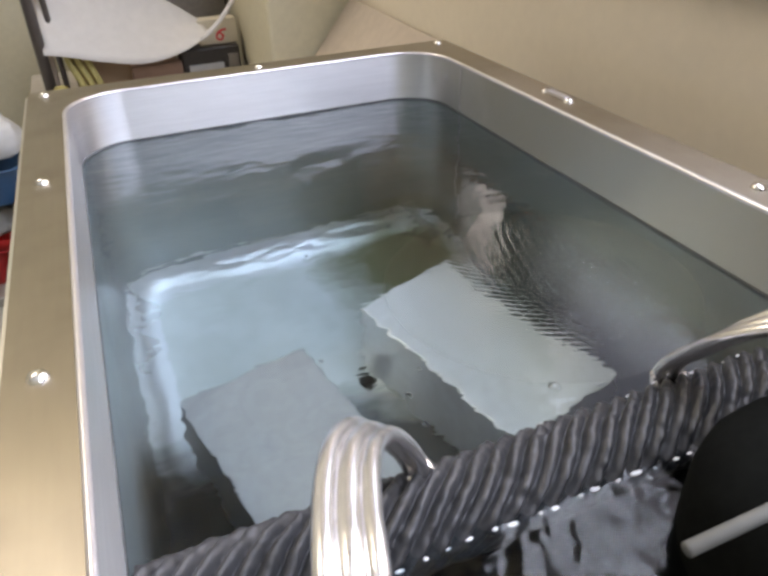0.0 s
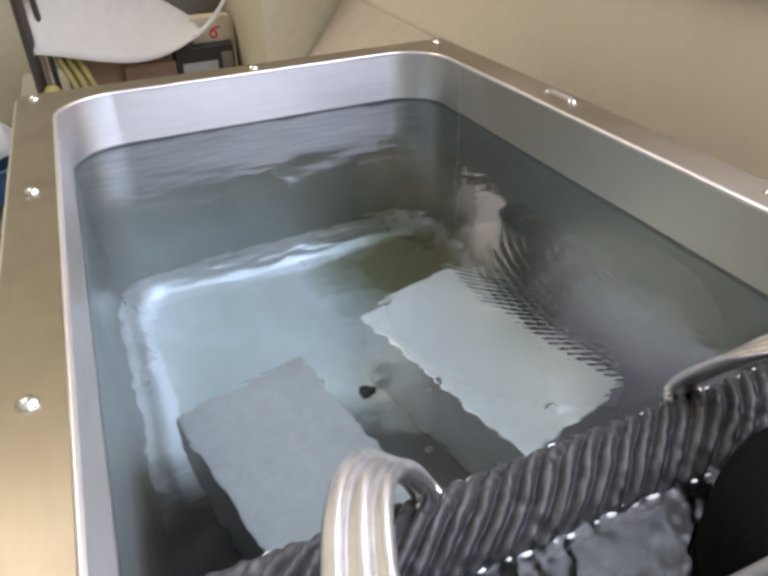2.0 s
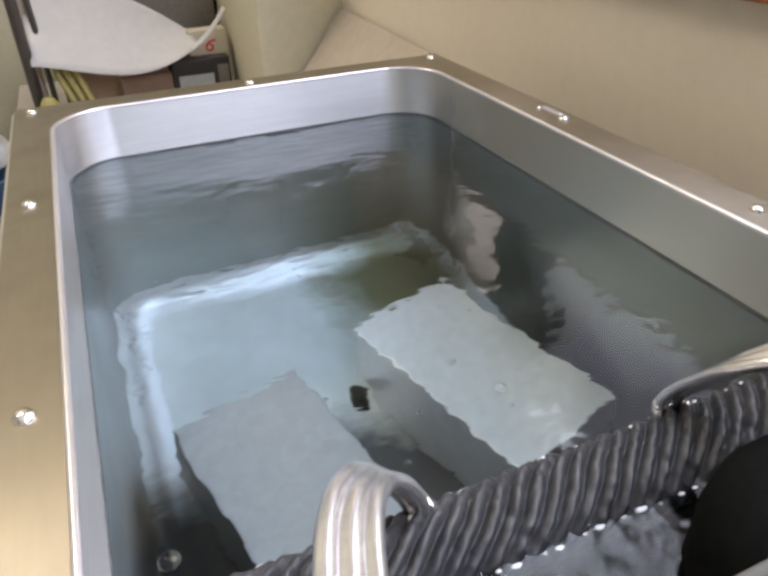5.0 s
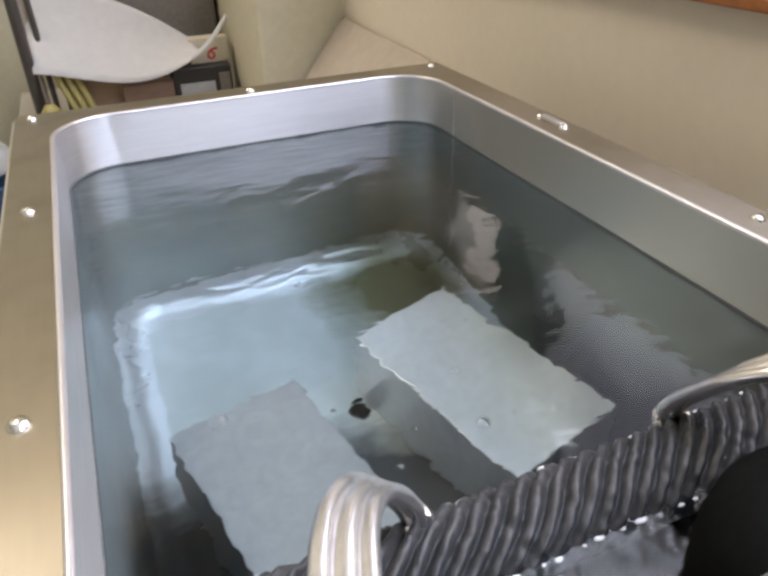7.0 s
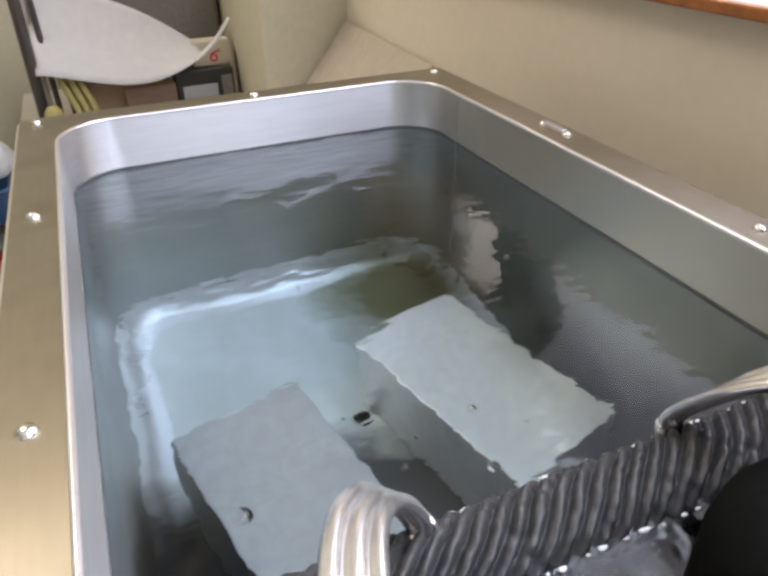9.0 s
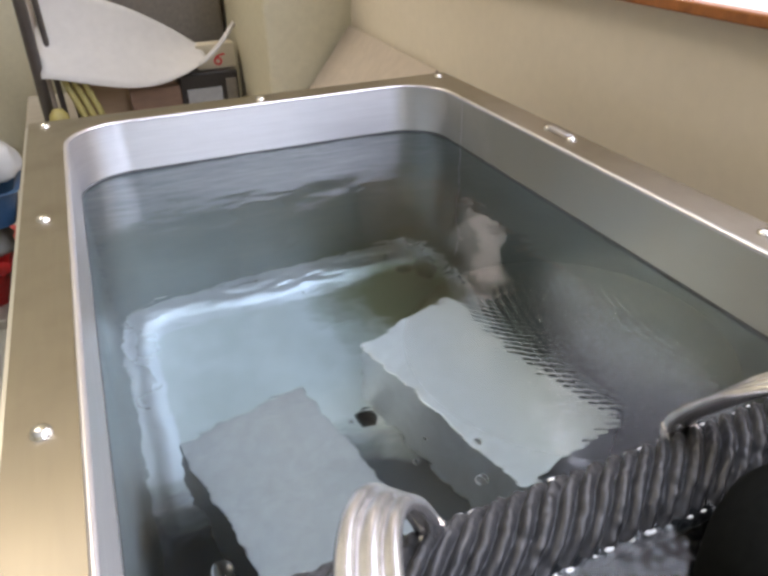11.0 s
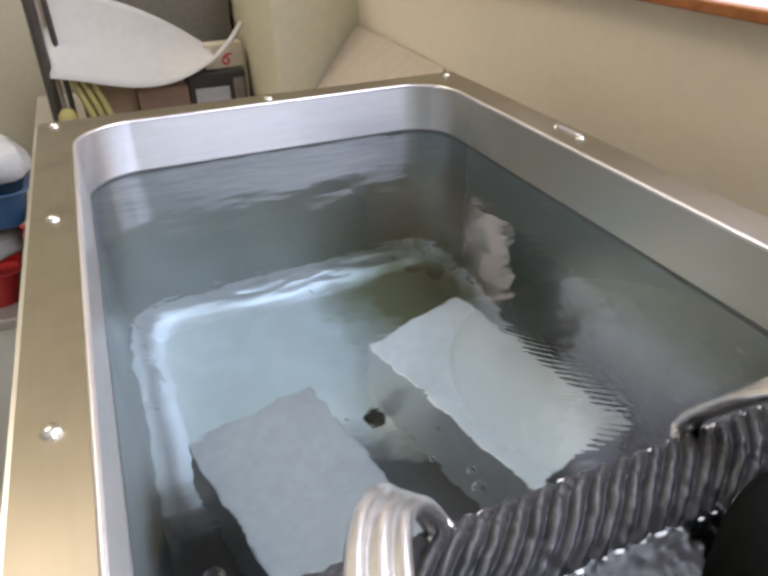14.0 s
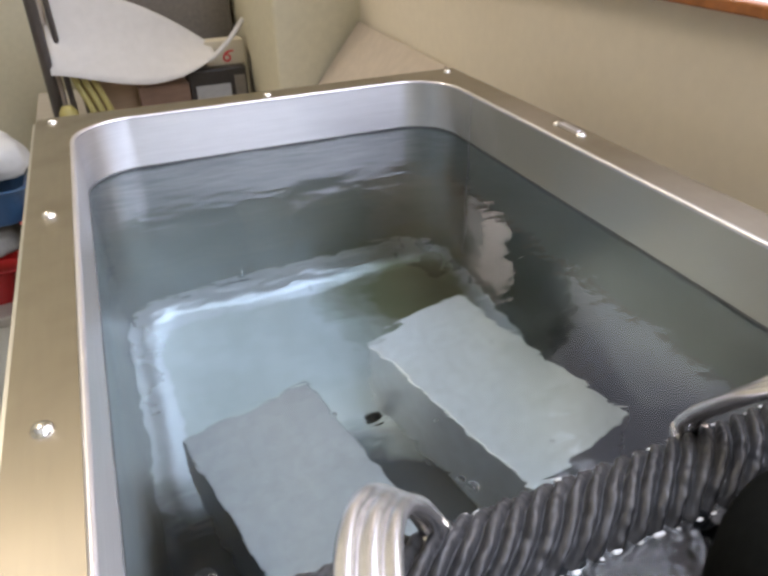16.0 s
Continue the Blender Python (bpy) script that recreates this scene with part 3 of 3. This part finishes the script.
def paper_sheet():
    def fn(u, v):
        x = -0.045 + 0.250 * u + 0.012 * v * (1 - u)
        low = 0.806 - 0.031 * math.sin(math.pi * 0.97 * u ** 1.3) + 0.006 * u
        top = 0.927 - 0.030 * u - 0.080 * u ** 2.2
        z = low + (top - low) * v
        y = 0.60 + 0.06 * v + 0.03 * (u - 0.5) ** 2 + 0.012 * math.sin(math.pi * v)
        return (x, y, z)

    def edge(u, v):
        return (0.192 + 0.066 * u - 0.004 * v, 0.607 + 0.01 * u + 0.004 * v, 0.800 + 0.058 * u + 0.005 * v - 0.006 * math.sin(math.pi * u))
    bm = sheet(fn, 28, 12, 0.0012)
    strip = bpy.data.meshes.new("strip")
    b2 = sheet(edge, 10, 2, 0.0012)
    b2.to_mesh(strip)
    b2.free()
    bm.from_mesh(strip)
    bpy.data.meshes.remove(strip)
    ob = part("paper_sheet", bm, PAPER, smooth=True)
    return tagged(ob, "large curved sheet of white paper lying over boxes", "paper")


paper_sheet()


def behind_things():
    tagged(part("cardboard_box", box(-0.01, 0.152, 0.66, 0.86, 0.70, 0.792, 0.002), CARD), "flat brown cardboard box on the table", "box")
    tagged(part("cardboard_box", box(0.075, 0.156, 0.628, 0.655, 0.70, 0.768, 0.002), REDCARD), "small reddish brown carton leaning on the flat box", "box")
    # dark box behind the paper in place of the sheet's shaded part
    tagged(part("paper_shade_box", box(0.02, 0.262, 0.74, 0.95, 0.792, 1.05, 0.006), DARKGREY), "dark grey box standing in for the paper's shaded curve", "case")
    h = tagged(empty("plastic_holder", (0.207, 0.635, 0.70)), "dark brown plastic holder with a grey insert", "holder")
    part("frame", box(-0.05, 0.048, 0, 0.05, 0, 0.083, 0.003), HOLDER, h)
    part("insert", box(-0.040, 0.018, -0.003, 0.002, 0.0, 0.058, 0.001), GREYPAD, h, "grey insert")
    part("insert", box(0.026, 0.044, -0.003, 0.002, 0.0, 0.070, 0.001), DARKGREY, h)
    c = tagged(empty("small_carton", (0.224, 0.655, 0.783)), "small cream carton with a red digit", "carton")
    part("carton_body", box(-0.03, 0.034, 0, 0.03, 0, 0.040, 0.001), CARTON, c)
    cu = bpy.data.curves.new("digit", 'FONT')
    cu.body, cu.size, cu.extrude, cu.align_x = "6", 0.034, 0.0003, 'CENTER'
    cu.materials.append(REDINK)
    d = new("digit", cu)
    d.parent = c
    d.matrix_basis = pose(0.000, -0.0006, 0.007, 90, 38, 0)
    bm = tube([(-0.0495, 0.62, 0.70), (-0.0440, 0.62, 1.25)], 0.0085, 14)
    tagged(part("steel_post", bm, POST, smooth=True), "grey painted steel post standing on the table", "post")
    bm = tube([(-0.026, 0.64, 0.70), (-0.030, 0.64, 1.20)], 0.0045, 10)
    tagged(part("steel_rod", bm, POST, smooth=True), "slim dark steel rod beside the post", "rod")
    bm = tube([(-0.0405, 0.655, 0.70), (-0.0385, 0.655, 1.22)], 0.0055, 10)
    tagged(part("wooden_rod", bm, TAN, smooth=True), "pale wooden rod standing between the steel posts", "rod")
    bm = tube([(-0.006, 0.655, 0.70), (-0.012, 0.655, 0.83)], 0.0028, 10)
    tagged(part("steel_rod", bm, POST, smooth=True), "short dark steel rod beside the yellow hoses", "rod")
    for k in range(3):
        x = -0.006 + 0.013 * k
        path = spline([(x + 0.012, 0.615 + 0.004 * k, 0.7055), (x + 0.006, 0.62, 0.745), (x - 0.008, 0.63, 0.790), (x - 0.012, 0.645, 0.82)], 6)
        tagged(part("yellow_hose", tube(path, 0.0052, 10), YELLOW, smooth=True), "yellow rubber hose end standing on the table", "hose", "yellow hoses")
    tagged(part("yellow_ball", lathe_at([(0, 0.062), (0.008, 0.06), (0.0135, 0.052), (0.015, 0.04), (0.015, 0)], (-0.0345, 0.60, 0.70), 20), YELLOW, smooth=True), "round yellow plastic ball on the table", "ball")

    # board leaning from the table's edge to the wall
    bm = bmesh.new()
    a = [(0.397, 0.17, 0.862), (0.397, 0.452, 0.868), (0.262, 0.452, 0.702), (0.262, 0.17, 0.702)]
    n = Vector((-0.77, 0, 0.63)) * 0.004
    lo = [bm.verts.new(Vector(p)) for p in a]
    hi = [bm.verts.new(Vector(p) + n) for p in a]
    bm.faces.new(lo)
    bm.faces.new(hi)
    for k in range(4):
        bm.faces.new((lo[k], lo[(k + 1) % 4], hi[(k + 1) % 4], hi[k]))
    tagged(part("leaning_board", bm, TAN), "tan board leaning against the beige wall", "board")


behind_things()


def crumpled(x0, x1, y0, y1, z0, z1, seed, n=14):
    """A slack bag: a rounded box pushed in and out by noise."""
    bm = bmesh.new()
    bmesh.ops.create_icosphere(bm, subdivisions=4, radius=1.0)
    for v in bm.verts:
        p = v.co.copy()
        f = 1 + 0.16 * noise.noise(p * 1.6 + Vector((seed, 0, 0))) + 0.07 * noise.noise(p * 4.5 + Vector((0, seed, 0)))
        q = Vector([math.copysign(abs(c) ** 0.6, c) for c in p]) * f
        v.co = ((x0 + x1) / 2 + q.x * (x1 - x0) / 2, (y0 + y1) / 2 + q.y * (y1 - y0) / 2, max(z0, (z0 + z1) / 2 + q.z * (z1 - z0) / 2))
    return bm


def tray(name, x0, x1, y0, y1, z0, z1, mat, label):
    rings = []
    for ins, z in ((0.012, z0), (0.0, z1), (-0.006, z1), (-0.006, z1 - 0.003), (0.0, z1 - 0.003), (0.003, z1 - 0.004), (0.014, z0 + 0.004)):
        rings.append([(x, y, z) for x, y in rounded_ring(x0 + ins, x1 - ins, y0 + ins, y1 - ins, 0.02, 6)])
    return tagged(part(name, loft([rings[0], rings[1], rings[2]][:2] + rings[2:3] + rings[5:], cap_start=True, cap_end=True), mat, smooth=False), label, "tray")


def left_stack():
    c = tagged(empty("side_cabinet", (-0.33, 0.55, 0)), "pale laminate cabinet beside the bath", "cabinet")
    part("body", box(-0.22, 0.20, -0.22, 0.3, 0, 0.560, 0.003), WHITE, c)
    part("top", box(-0.225, 0.205, -0.23, 0.3, 0.560, 0.575, 0.003), TABLE, c)
    tray("red_tray", -0.42, -0.128, 0.345, 0.50, 0.575, 0.628, RED, "red plastic tray on the cabinet")
    tagged(part("grey_cloth", crumpled(-0.40, -0.118, 0.36, 0.48, 0.628, 0.682, 3.0), GREYBAG, smooth=True), "folded grey cloth in the red tray", "cloth")
    tray("blue_tray", -0.38, -0.094, 0.35, 0.47, 0.682, 0.731, BLUE, "dark blue plastic tray stacked above the red one")
    tagged(part("white_bag", crumpled(-0.40, -0.092, 0.36, 0.46, 0.731, 0.792, 7.0), BAG, smooth=True), "crumpled white plastic bag on the blue tray", "bag")


left_stack()


# ---------------------------------------------------------------- what moves
def motions():
    rows = []
    for k in range(65):
        t = 0.25 * k
        rows.append((t, pose(0.0050 * math.sin(1.9 * t), -0.0065 * math.sin(2.6 * t + 0.6), WATER_Z)))
    walk(WATER_OB, rows)
    z = WATER_Z + 0.0006
    walk(BUBBLES[0], [(0.0, pose(0.014, -0.470, z)), (4.0, pose(0.014, -0.462, z)), (5.2, pose(0.020, -0.36, z)), (6.3, pose(0.0455, -0.302, z)), (7.0, pose(0.0475, -0.320, z)),
                      (7.8, pose(0.0415, -0.3385, z)), (8.4, pose(0.0400, -0.352, z)), (9.0, pose(0.0441, -0.3672, z)), (9.6, pose(0.045, -0.378, z)),
                      (11.0, pose(0.030, -0.384, z)), (16.0, pose(0.024, -0.385, z))])
    walk(BUBBLES[1], [(0.0, pose(0.168, -0.380, z)), (3.0, pose(0.160, -0.378, z)), (6.3, pose(0.152, -0.345, z)), (7.2, pose(0.142, -0.372, z)), (8.4, pose(0.139, -0.380, z)), (9.2, pose(0.135, -0.384, z)),
                      (16.0, pose(0.120, -0.386, z))])
    walk(BUBBLES[2], [(0.0, pose(0.112, -0.36, z)), (6.3, pose(0.150, -0.330, z)), (9.0, pose(0.145, -0.352, z)), (12.0, pose(0.130, -0.372, z)), (16.0, pose(0.118, -0.381, z))])
    # the ripples stand over the blocks while the pump shakes the surface, and draw back to the pump when it calms
    zr = WATER_Z + 0.0011
    rest, busy = (0.250, -0.515), (0.207, -0.312)
    rows = []
    for k in range(161):
        t = 0.1 * k
        u = 1 - min(1, max(0, (t - 2.3) / 1.4)) if t < 7 else min(1, max(0, (t - 9.9) / 1.3)) - min(1, max(0, (t - 13.6) / 1.4))
        u = u * u * (3 - 2 * u)
        sink = 0.10 * (1 - min(1.0, u / 0.3)) ** 2
        rows.append((t, pose(rest[0] + (busy[0] - rest[0]) * u + 0.0016 * math.sin(9.0 * t), rest[1] + (busy[1] - rest[1]) * u + 0.0020 * math.sin(11.3 * t + 1), zr - sink)))
    walk(RIPPLES, rows)
    for k, ob in enumerate(SMALL):
        x, y = ob.location.x, ob.location.y
        walk(ob, [(t, pose(x + 0.004 * math.sin(0.4 * t + k), y + 0.006 * math.sin(0.3 * t + 2 * k), WATER_Z + 0.0004)) for t in (0, 2, 4, 6, 8, 10, 12, 14, 16)])


motions()
